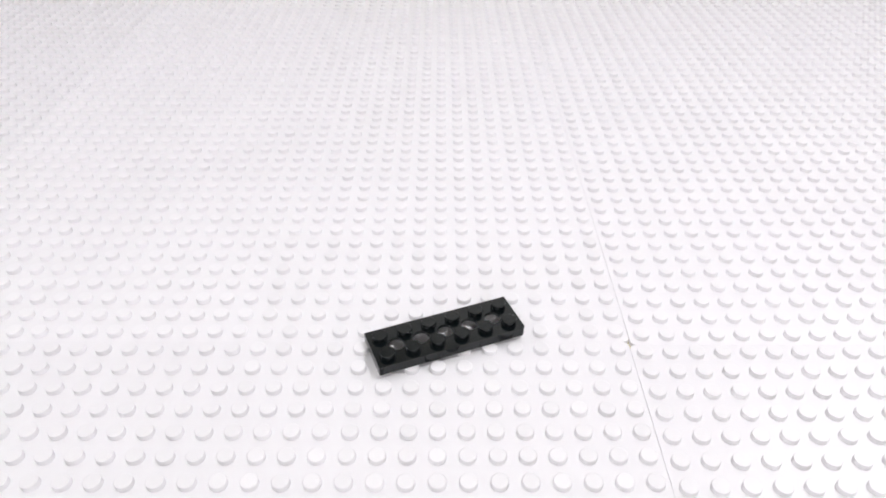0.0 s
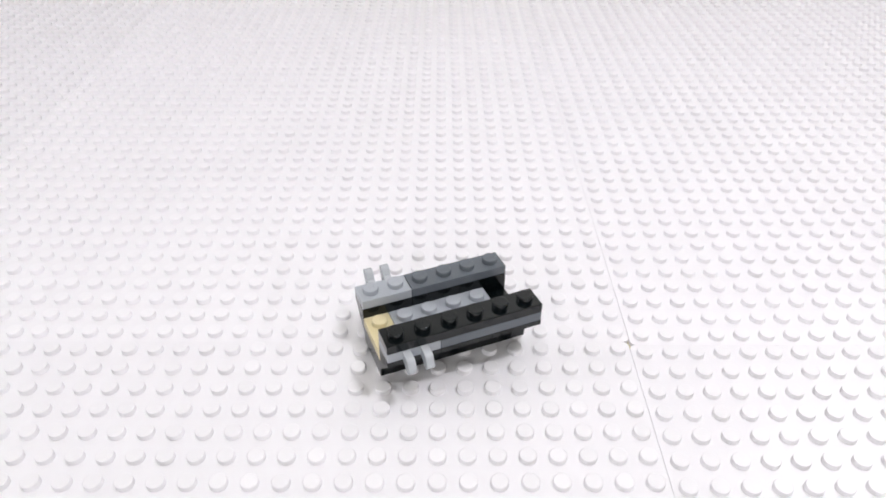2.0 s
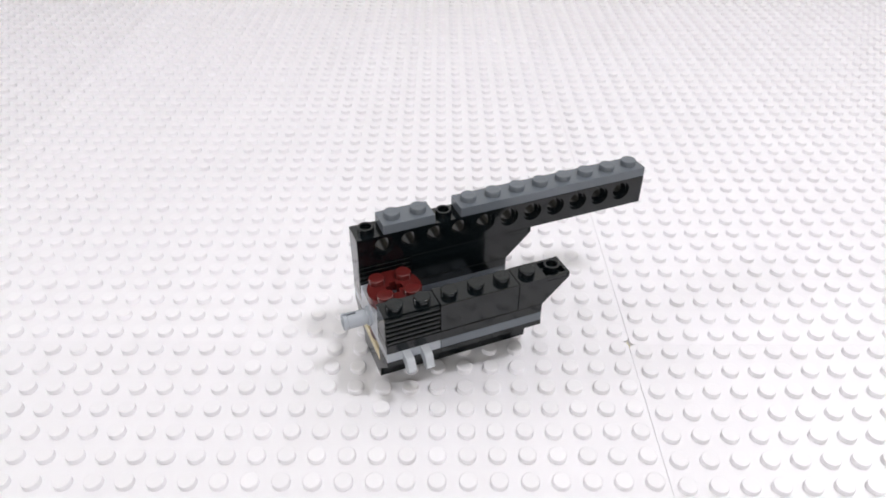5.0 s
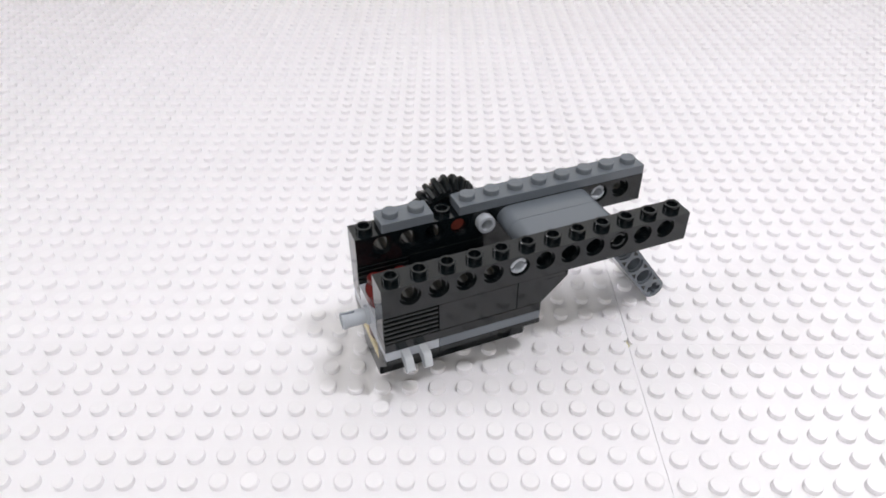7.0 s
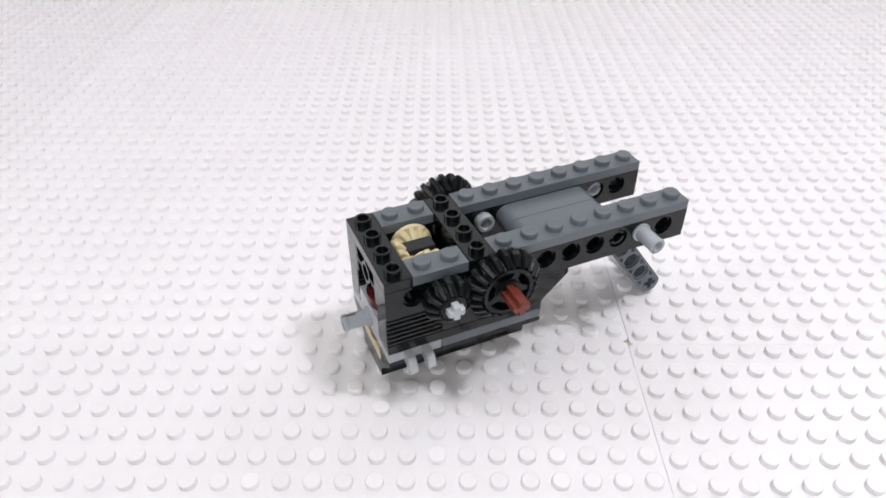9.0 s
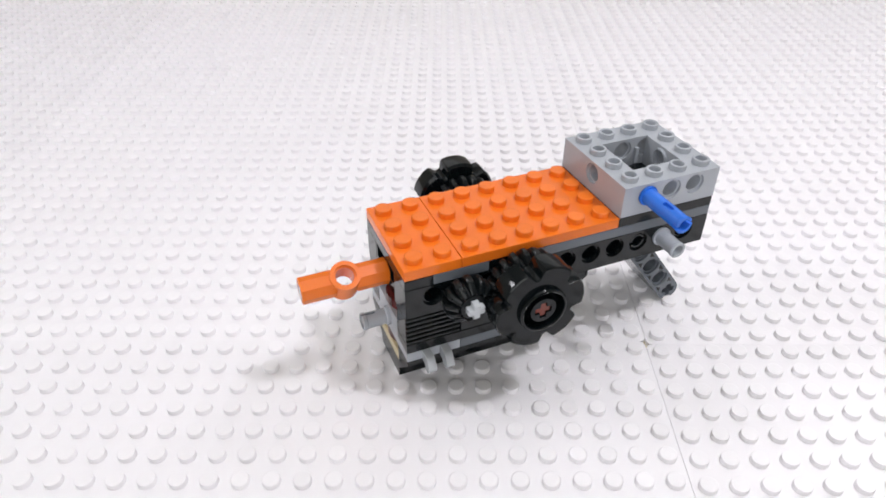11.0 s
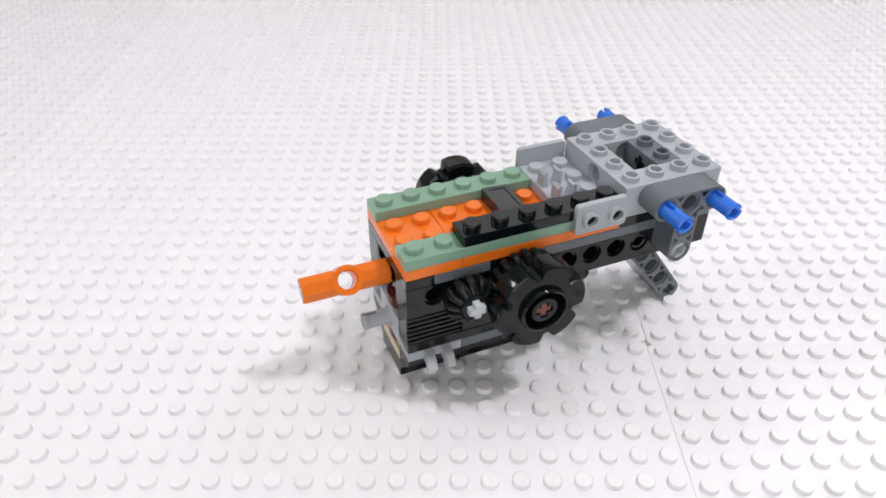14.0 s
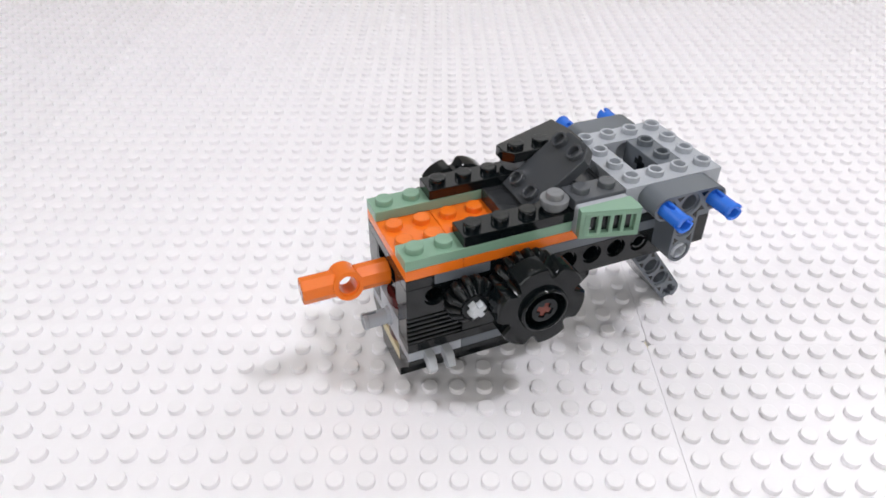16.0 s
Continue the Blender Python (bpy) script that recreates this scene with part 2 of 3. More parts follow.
def saddle_brick(a, t):
    """Four studs across, with inverted slopes on both sides and a low middle."""
    ob = piece("inverted_slope_brick", "black double inverted slope brick with hollow side studs", "building brick", (a, 0, 1), t)
    bm = bmesh.new()
    prof = [(0, 0), (16, 0), (23.94, 8.0), (23.94, 9.6), (23, 9.6), (23, 8.3), (16.9, 8.3), (16.9, 9.6), (16, 9.6), (16, 3.2), (0, 3.2), (0, 9.6), (-0.9, 9.6), (-0.9, 8.3), (-7, 8.3), (-7, 9.6), (-7.94, 9.6), (-7.94, 8.0)]
    slab(bm, prof, [], 0.06, 15.94, "yz")
    part("body", bm, BLACK, ob)
    for x0 in (0.06, 15.0):
        for y0 in (-7.9, 16.1):
            bm = bmesh.new()
            box(bm, x0, x0 + 0.94, y0, y0 + 7.8, 8.0, 9.59, 0.1)
            part("rim", bm, BLACK, ob)
    add_studs(ob, BLACK, [(i + 0.5, j + 0.5) for i in range(2) for j in (0, 1)], 3.2)
    add_studs(ob, BLACK, [(i + 0.5, j) for i in range(2) for j in (-0.5, 2.5)], 9.2, True)


def hinge_plate(at, t, side):
    ob = piece("hinge_plate", "light grey hinge plate with two fingers on its edge", "hinge plate", at, t)
    bm = bmesh.new()
    box(bm, 0.06, 15.94, 0.06, 7.94, 0.02, 3.18)
    part("body", bm, LIGHT, ob)
    add_studs(ob, LIGHT, grid(2, 1), 3.2)
    for x in (4.6, 9.9):
        bm = bmesh.new()
        if side < 0:
            outline = rounded([(1.0, 1.5), (-2.6, 1.3), (-3.4, -0.2)], 1.75, 6)
        else:
            outline = rounded([(7.0, 1.5), (10.2, 1.7), (11.4, 4.0)], 1.75, 6)
        slab(bm, outline, [], x - 0.1, x + 2.2, "yz")
        part("finger", bm, PALE, ob)


def round_plate(at, t, label="dark red round two by two plate with a cross hole"):
    ob = piece("round_plate", label, "round plate", at, t)
    bm = bmesh.new()
    slab(bm, ring(7.94, 40), [cross(2.4, 1.0)], 0.05, 2.9, "xy")
    slab(bm, ring(7.8, 40), [cross(2.4, 1.0)], 2.9, 3.2, "xy")
    part("body", bm, RED, ob)
    add_studs(ob, RED, [(-0.5, -0.5), (0.5, -0.5), (-0.5, 0.5), (0.5, 0.5)], 3.2)


def pin_brick(t):
    ob = piece("pin_brick", "light grey two by two brick with a pin on its side", "building brick", (0, 0, 4), t)
    bm = bmesh.new()
    slab(bm, [(0.06, 0.06), (15.94, 0.06), (15.94, 15.94), (0.06, 15.94)], [cross(2.4, 1.0, 8, 8)], 0.02, 9.58, "xy")
    part("body", bm, LIGHT, ob)
    add_studs(ob, LIGHT, grid(2, 2), 9.6)
    bm = bmesh.new()
    turned(bm, [(2.9, 0.2), (2.9, -0.9), (2.35, -1.0), (2.35, -6.6), (2.55, -6.8), (2.55, -7.8), (2.35, -8.0), (1.9, -8.0), (1.8, -2.0)], "x", 24)
    bmesh.ops.translate(bm, verts=bm.verts, vec=Vector((0, 8, 4.6)) * MM)
    pin = part("pin", bm, LIGHT, ob)
    # dark bar laid on the pin as the shade of a slot, nothing is cut
    bm = bmesh.new()
    box(bm, -8.02, -4.0, 7.75, 8.25, 6.2, 7.2, 0)
    part("slot", bm, DARK, pin)


def grille_brick(at, t):
    ob = piece("grille_brick", "black one by two brick with a ribbed grille face", "building brick", at, t)
    bm = bmesh.new()
    box(bm, 0.06, 15.94, 0.9, 7.1, 0.02, 9.58, 0.1)
    part("body", bm, BLACK, ob)
    for k in range(6):
        for y in (0.06, 7.0):
            bm = bmesh.new()
            z = 0.12 + k * 1.6
            box(bm, 0.06, 15.94, y, y + 0.94, z, z + 1.05, 0.2)
            part("rib", bm, BLACK, ob)
    add_studs(ob, BLACK, grid(2, 1), 9.6)


def overhang_brick(at, t):
    ob = piece("inverted_slope_brick", "black small inverted slope brick with a hollow end stud", "building brick", at, t)
    bm = bmesh.new()
    slab(bm, [(0.06, 0.02), (7.94, 0.02), (15.94, 7.9), (15.94, 9.58), (15.0, 9.58), (15.0, 8.3), (8.6, 8.3), (8.6, 9.58), (0.06, 9.58)], [], 0.06, 7.94, "xz")
    part("body", bm, BLACK, ob)
    for y0 in (0.06, 7.0):
        bm = bmesh.new()
        box(bm, 8.6, 15.9, y0, y0 + 0.94, 8.0, 9.57, 0.1)
        part("rim", bm, BLACK, ob)
    add_studs(ob, BLACK, [(0.5, 0.5)], 9.6)
    add_studs(ob, BLACK, [(1.5, 0.5)], 9.2, True)


def beam_brick(at, t):
    ob = piece("beam_brick", "long black studded beam with a row of pin holes", "beam brick", at, t)
    bm = bmesh.new()
    pierced(bm, [(0.06, 0.02), (95.94, 0.02), (95.94, 9.58), (0.06, 9.58)], [(8.0 * i, HOLE) for i in range(1, 12)], 0.06, 7.94, "xz")
    part("body", bm, BLACK, ob)
    add_studs(ob, BLACK, grid(12, 1), 9.6, True)


def shell(bm, y0, y1, mid, half, lip):
    """Half of a slotted pin end: a curved shell along y, with a lip at y1."""
    s = 1 if y1 > y0 else -1

    def arc(y, ro, ri):
        angles = [mid - half + 2 * half * k / 8 for k in range(9)]
        return [(ro * math.cos(a), y, ro * math.sin(a)) for a in angles] + [(ri * math.cos(a), y, ri * math.sin(a)) for a in angles[::-1]]
    rows = [(y0, 2.36, 1.5), (y1 - s * 1.1, 2.36, 1.55), (y1 - s * 0.9, lip, 1.6), (y1 - s * 0.25, lip, 1.6), (y1, 2.3, 1.75)]
    loft(bm, [arc(*r) for r in rows])


def joint_pin(at, t, material, y0, y1, label, collar=True, turn=None, slit=1.85, slots=True):
    """A connector pin along the width, from y0 to y1 mm, its ends hollow and slotted."""
    ob = piece("connector_pin", label, "connector pin", at, t, turn)
    s = 1 if y1 > y0 else -1
    n = abs(y1 - y0)
    cut = min(2.0, n * 0.3)
    far = min(8.4, n * 0.6)
    bm = bmesh.new()
    turned(bm, [(2.2, y0), (2.36, y0 + s * 0.2), (2.36, y1 - s * far), (1.4, y1 - s * far), (1.4, y1 - s * 4.4)], "y", 22)
    part("shaft", bm, material, ob)
    bm = bmesh.new()
    turned(bm, [(1.5, y1 - s * 4.8), (2.36, y1 - s * 4.8), (2.36, y1 - s * cut), (1.7, y1 - s * cut), (1.6, y1 - s * (cut + 1.5))], "y", 22)
    part("neck", bm, material, ob)
    for mid in (slit, slit + math.pi):
        bm = bmesh.new()
        shell(bm, y1 - s * cut, y1, mid, math.pi / 2 - 0.26, 2.55)
        part("prong", bm, material, ob)
    if n > 8:
        for mid in (slit + math.pi / 2, slit - math.pi / 2):
            bm = bmesh.new()
            shell(bm, y1 - s * far, y1 - s * 4.7, mid, math.pi / 2 - (0.26 if slots else 0.0), 2.36)
            part("slotted_side", bm, material, ob)
    if collar:
        bm = bmesh.new()
        c = y0 + s * 8.1
        turned(bm, [(2.3, c - s * 0.7), (2.9, c - s * 0.7), (2.95, c - s * 0.5), (2.95, c - s * 0.2), (2.9, c), (2.3, c)], "y", 24)
        part("collar", bm, material, ob)
    return ob


def bush(at, t, material, y0, y1, label):
    """A short hollow bush that looks out of a pin hole."""
    ob = piece("bush", label, "bush", at, t)
    bm = bmesh.new()
    turned(bm, [(2.3, y1), (2.3, y0 + 2.6), (2.85, y0 + 2.5), (2.9, y0 + 2.2), (2.9, y0 + 0.4), (2.75, y0), (1.9, y0), (1.7, y0 + 0.3), (1.6, y0 + 5.0)], "y", 26)
    part("body", bm, material, ob)


def axle(at, t, material, y0, y1, label, r=2.35, stop=None, swings=()):
    ob = piece("cross_axle", label, "cross axle", at, t, swings=swings)
    bm = bmesh.new()
    prof = cross(r, 0.9)
    lo, hi = min(y0, y1), max(y0, y1)
    loft(bm, [[(x * k, y, z * k) for x, z in prof] for k, y in ((0.85, lo), (1, lo + 0.5), (1, hi - 0.5), (0.85, hi))])
    part("rod", bm, material, ob)
    if stop is not None:
        bm = bmesh.new()
        turned(bm, [(2.2, stop), (2.38, stop + 0.2), (2.38, stop + 3.0)], "y", 22)
        part("round_stop", bm, material, ob)


def gear(at, t, teeth, tip, root, material, label, y0=0.1, y1=7.7, spokes=0, turn=None, single=False, swings=(), plated=False):
    """A double-bevel gear round its own middle, its width along y."""
    ob = piece("gear", label, "gear", at, t, turn, swings=swings)
    bm = bmesh.new()
    mid, half = (y0 + y1) / 2, (y1 - y0) / 2

    def loop(y, rt, rr):
        out = []
        for k in range(teeth):
            a = 2 * math.pi * k / teeth
            s = 2 * math.pi / teeth
            for f, r in ((-0.40, rr), (-0.27, rt * 0.96), (-0.16, rt), (0.16, rt), (0.27, rt * 0.96), (0.40, rr)):
                out.append((r * math.cos(a + f * s), y, r * math.sin(a + f * s)))
        return out
    low = root - 0.3
    if single:
        sections = [(y0, root * 0.62, root * 0.60), (y0 + 1.0, root * 0.8, root * 0.62), (y1 - 1.2, tip, root), (y1, tip * 0.96, root * 0.98)]
    else:
        sections = [(y0, tip - 2.8, low - 1.2), (y0 + 0.5, tip - 2.2, low - 0.8), (mid - half * 0.42, tip - 0.25, low), (mid - half * 0.2, tip, root), (mid + half * 0.2, tip, root), (mid + half * 0.42, tip - 0.25, low), (y1 - 0.5, tip - 2.2, low - 0.8), (y1, tip - 2.8, low - 1.2)]
    loft(bm, [loop(*s) for s in sections], close=False)
    part("teeth", bm, material, ob)
    rim = (low - 1.35) if not single else root * 0.59
    if spokes:
        holes = []
        for k in range(spokes):
            mid = 2 * math.pi * k / spokes + 0.5
            wide = math.pi / spokes
            outer = [(rim * 0.88 * math.cos(mid + wide * f), rim * 0.88 * math.sin(mid + wide * f)) for f in (-0.8, -0.4, 0, 0.4, 0.8)]
            inner = [(4.0 * math.cos(mid + wide * f), 4.0 * math.sin(mid + wide * f)) for f in (0.55, 0, -0.55)]
            holes.append(outer + inner)
    else:
        holes = []
    bm = bmesh.new()
    slab(bm, ring(rim + 0.35, 36), [cross(2.4, 0.95), *holes], y0 + 0.5, y1 - 0.5, "xz")
    part("disc", bm, material, ob)
    for lo, hi in ((y0 - 0.05, y0 + 0.5), (y1 - 0.5, y1 + 0.05)):
        bm = bmesh.new()
        slab(bm, ring(rim + 0.4, 36), [ring(rim * 0.9, 36)], lo, hi, "xz")
        part("rim", bm, material, ob)
    if plated:
        bm = bmesh.new()
        slab(bm, ring(tip * 0.985, 36), [ring(3.0, 24)], y1 - 1.3, y1 + 0.1, "xz")
        part("back_plate", bm, material, ob)
    bm = bmesh.new()
    slab(bm, ring(3.4, 24), [cross(2.4, 0.95)], y0 - 0.1, y1 + 0.1, "xz")
    part("hub", bm, material, ob)
    return ob


def sprocket(at, t, side):
    ob = piece("sprocket_wheel", "glossy black lobed sprocket wheel on a reddish brown axle", "sprocket wheel", at, t, swings=ROLL)
    lobes, tip, root = 6, 12.9, 9.9

    def loop(y, k):
        out = []
        for i in range(lobes):
            a, s = 2 * math.pi * i / lobes + radians(11 if side < 0 else 25), 2 * math.pi / lobes
            for f, r in ((-0.5, root), (-0.44, root + 0.15), (-0.40, root + 0.8), (-0.35, tip - 0.8), (-0.31, tip - 0.2), (-0.16, tip), (0.0, tip + 0.05), (0.16, tip), (0.31, tip - 0.2), (0.35, tip - 0.8), (0.40, root + 0.8), (0.44, root + 0.15)):
                out.append(((r - k) * math.cos(a + f * s), y, (r - k) * math.sin(a + f * s)))
        return out
    bm = bmesh.new()
    y_out = -8.4 if side < 0 else 8.4
    loft(bm, [loop(0, 0.8), loop(y_out * 0.1, 0), loop(y_out * 0.7, 0), loop(y_out * 0.78, 0.15), loop(y_out * 0.82, 0.5)], close=False)
    part("lobed_tread", bm, GLOSS, ob)
    for y, hole in ((0.0, 2.5), (y_out * 0.82, 6.2)):
        bm = bmesh.new()
        outer = [(x, z) for x, _, z in loop(0, 0.75 if hole < 3 else 0.5)]
        lo, hi = sorted((y, y + (0.4 if y_out < 0 and hole > 3 or hole < 3 and y_out > 0 else -0.4)))
        slab(bm, outer, [ring(hole, 30)], lo, hi, "xz")
        part("side_disc", bm, GLOSS, ob)
    bm = bmesh.new()
    profile = ((6.8, 0.34), (6.8, 0.9), (6.7, 0.95), (6.5, 0.985), (6.2, 1.0), (5.95, 0.985), (5.8, 0.95), (5.75, 0.88), (5.75, 0.36))
    turned(bm, [(r, y_out * d) for r, d in profile], "y", 40)
    part("hub_ring", bm, GLOSS, ob)
    bm = bmesh.new()
    lo, hi = sorted((y_out * 0.3, y_out * 0.93))
    slab(bm, ring(3.7, 32), [cross(2.4, 0.95)], lo, hi, "xz")
    part("hub", bm, GLOSS, ob)
    bm = bmesh.new()
    lo, hi = sorted((y_out * 0.3, y_out * 0.42))
    slab(bm, ring(6.3, 30), [cross(2.45, 1.0)], lo, hi, "xz")
    part("web", bm, GLOSS, ob)


def bent_arm(at, t, swings=()):
    """A lifting arm: four holes level, then a bend and a leg down."""
    ob = piece("bent_arm", "dark grey bent lift arm with a row of pin holes", "lift arm", at, t, None, swings=swings)
    pts = [(0, 0), (24, 0), (24 + 40 * 0.6, -40 * 0.8)]
    holes = [(0, 0), (8, 0), (16, 0), (24, 0)] + [(24 + 8 * k * 0.6, -8 * k * 0.8) for k in (1, 2, 3, 4)]
    bm = bmesh.new()
    outline = rounded(pts, 3.72, 9)
    big = [ring(3.0, 20, *h) for h in holes]
    tip = cross(2.4, 0.95, *pts[2])
    slab(bm, outline, [*big, tip], 0.08, 0.9, "xz")
    slab(bm, outline, [*[ring(2.42, 20, *h) for h in holes], tip], 0.9, 7.1, "xz")
    slab(bm, outline, [*big, tip], 7.1, 7.92, "xz")
    part("body", bm, DARK, ob)
    for (x0, z0), (x1, z1) in zip(holes, holes[1:] + [pts[2]]):
        d = Vector((x1 - x0, z1 - z0)).normalized()
        n = Vector((-d.y, d.x))
        for s in (1, -1):
            # flat black triangle as the shade of a hollow, the face is not sunk
            bm = bmesh.new()
            c = Vector(((x0 + x1) / 2, (z0 + z1) / 2)) + n * s * 2.35
            slab(bm, [tuple(c + d * -1.35 + n * s * 0.5), tuple(c + d * 1.35 + n * s * 0.5), tuple(c - n * s * 0.75)], [], 0.03, 0.3, "xz")
            part("recess", bm, BLACK, ob, "black wedge for the shade of a hollow between the holes")


def tee_arm(at, t):
    ob = piece("tee_arm", "dark grey tee-shaped lift arm held by blue pins", "lift arm", at, t)
    r, n = 3.72, 8
    arc = lambda cx, cz, a0, a1: [(cx + r * math.cos(radians(a0 + (a1 - a0) * k / n)), cz + r * math.sin(radians(a0 + (a1 - a0) * k / n))) for k in range(n + 1)]
    outline = arc(8, 0, 90, -90) + [(r, -r)] + arc(0, -16, 0, -180) + [(-r, -r)] + arc(-8, 0, 270, 90)
    bm = bmesh.new()
    pierced(bm, outline, [(-8, 0), (0, 0), (8, 0), (0, -8), (0, -16)], 0.08, 7.92, "xz", wide=3.0)
    part("body", bm, DARK, ob)
    for x, z, h in ((-4, 0, True), (4, 0, True), (0, -4, False), (0, -12, False)):
        for s in (1, -1):
            for y in (-0.02, 7.72):
                # black triangles on both faces stand in for shaded hollows
                bm = bmesh.new()
                tri = [(-1.3, s * 2.9), (1.3, s * 2.9), (0, s * 1.4)]
                slab(bm, [(x + (p if h else q), z + (q if h else p)) for p, q in tri], [], y, y + 0.3, "xz")
                part("recess", bm, BLACK, ob, "black wedge for the shade of a hollow between the holes")


def frame_brick(at, t):
    ob = piece("open_frame_brick", "light grey four by four brick with open middle and pin holes", "building brick", at, t)
    for name, y0 in (("front_side", 0.06), ("back_side", 24.06)):
        bm = bmesh.new()
        pierced(bm, [(0.06, 0.02), (31.94, 0.02), (31.94, 9.58), (0.06, 9.58)], [(8, HOLE), (16, HOLE), (24, HOLE)], y0, y0 + 7.88, "xz")
        part(name, bm, LIGHT, ob)
    for name, x0 in (("left_side", 0.06), ("right_side", 24.06)):
        bm = bmesh.new()
        pierced(bm, [(7.94, 0.02), (24.06, 0.02), (24.06, 9.58), (7.94, 9.58)], [(16, HOLE)], x0, x0 + 7.88, "yz")
        part(name, bm, LIGHT, ob)
    for x0, y0, dx, dy in ((10.6, 22.9, 1.3, 1.25), (20.1, 22.9, 1.3, 1.25), (10.6, 7.85, 1.3, 1.25), (20.1, 7.85, 1.3, 1.25)):
        bm = bmesh.new()
        box(bm, x0, x0 + dx, y0, y0 + dy, 0.1, 6.4, 0.15)
        part("rib", bm, LIGHT, ob)
    for x0, y0 in ((7.85, 16.0), (23.2, 16.0)):
        bm = bmesh.new()
        slab(bm, ring(3.7, 24, 16, HOLE - 0.6), [ring(2.6, 24, 16, HOLE)], x0, x0 + 0.95, "yz")
        part("boss", bm, LIGHT, ob)
    add_studs(ob, LIGHT, [(i + 0.5, j + 0.5) for i in range(4) for j in range(4) if i in (0, 3) or j in (0, 3)], 9.6, True)


def gearbox(t):
    ob = piece("gearbox", "black gearbox with hollow studs round an open top", "gearbox", (0, 0, 9), t)
    for name, x0 in (("left_bar", 0.06), ("right_bar", 24.06)):
        bm = bmesh.new()
        box(bm, x0, x0 + 7.88, -7.94, 23.94, 9.62, 12.78)
        part(name, bm, BLACK, ob)
    for name, x0, x1 in (("left_wall", 1.6, 3.0), ("right_wall", 24.3, 31.6)):
        bm = bmesh.new()
        low = -3.1 if x0 < 2 else 0.0
        slab(bm, [(0.1, low), (15.9, low), (15.9, 9.62), (0.1, 9.62)], [ring(2.5, 20, 8, 5.0)], x0, x1, "yz")
        part(name, bm, BLACK, ob)
    bm = bmesh.new()
    slab(bm, ring(3.3, 28, 8, 5.0), [ring(2.5, 28, 8, 5.0)], 0.1, 2.0, "yz")
    part("bearing_ring", bm, BLACK, ob, "shiny bearing ring in the end wall")
    for y0, y1, z0, z1 in ((0.1, 0.9, 0, 9.6), (15.1, 15.9, 0, 9.6), (7.6, 8.4, 8.2, 9.6), (7.6, 8.4, 0.0, 1.8), (0.9, 4.8, 4.6, 5.4), (11.2, 15.1, 4.6, 5.4)):
        bm = bmesh.new()
        box(bm, 0.12, 1.7, y0, y1, z0, z1, 0.05)
        part("web", bm, BLACK, ob)
    add_studs(ob, BLACK, [(x, j - 0.5) for x in (0.5, 3.5) for j in range(4)], 12.8, True)


def clip_plate(at, t):
    ob = piece("clip_plate", "light grey plate with an upright clip and one stud", "clip plate", at, t)
    bm = bmesh.new()
    box(bm, 0.06, 15.94, 0.06, 7.94, 0.02, 3.18)
    part("body", bm, LIGHT, ob)
    add_studs(ob, LIGHT, [(1.5, 0.5)], 3.2)
    for s in (-1, 1):
        bm = bmesh.new()
        prof = [(4 + s * 1.5, 3.1), (4 + s * 3.0, 3.1), (4 + s * 3.0, 7.1), (4 + s * 2.3, 7.9), (4 + s * 1.6, 7.5), (4 + s * 1.95, 6.4), (4 + s * 2.1, 5.4), (4 + s * 1.6, 4.1)]
        slab(bm, prof, [], 2.2, 5.8, "xz")
        part("clip_finger", bm, LIGHT, ob)


def bracket(at, t, side):
    ob = piece("bracket", "light grey angle bracket with an upright studded side", "bracket", at, t)
    bm = bmesh.new()
    box(bm, 0.06, 15.94, 0.06, 7.94, 0.02, 3.18)
    part("foot", bm, LIGHT, ob)
    add_studs(ob, LIGHT, grid(2, 1), 3.2)
    y = -1.7 if side < 0 else 8.1
    bm = bmesh.new()
    r = 1.0
    prof = []
    for cx, cz, a in ((15, 7.6, 0), (1, 7.6, 90), (1, 0.6, 180), (15, 0.6, 270)):
        prof += [(cx + r * math.cos(radians(a + 22.5 * k)), cz + r * math.sin(radians(a + 22.5 * k))) for k in range(5)]
    slab(bm, prof, [], y, y + 1.6, "xz")
    part("upright", bm, LIGHT, ob)
    turn = Matrix.Rotation(radians(90 if side < 0 else -90), 4, "X")
    for x in (4, 12):
        spot = Matrix.Translation(Vector((x, y if side < 0 else y + 1.6, 4.1)) * MM) @ turn
        share("stud", stud_mesh(LIGHT, True), ob, spot)
        # black disc at the bottom of the hollow stud, put in as shade
        bm = bmesh.new()
        turned(bm, [(1.58, 0.0), (1.58, 0.3)], n=20)
        bmesh.ops.transform(bm, matrix=spot, verts=bm.verts)
        part("stud_hole", bm, BLACK, ob, "black disc for the shade in the stud's hole")


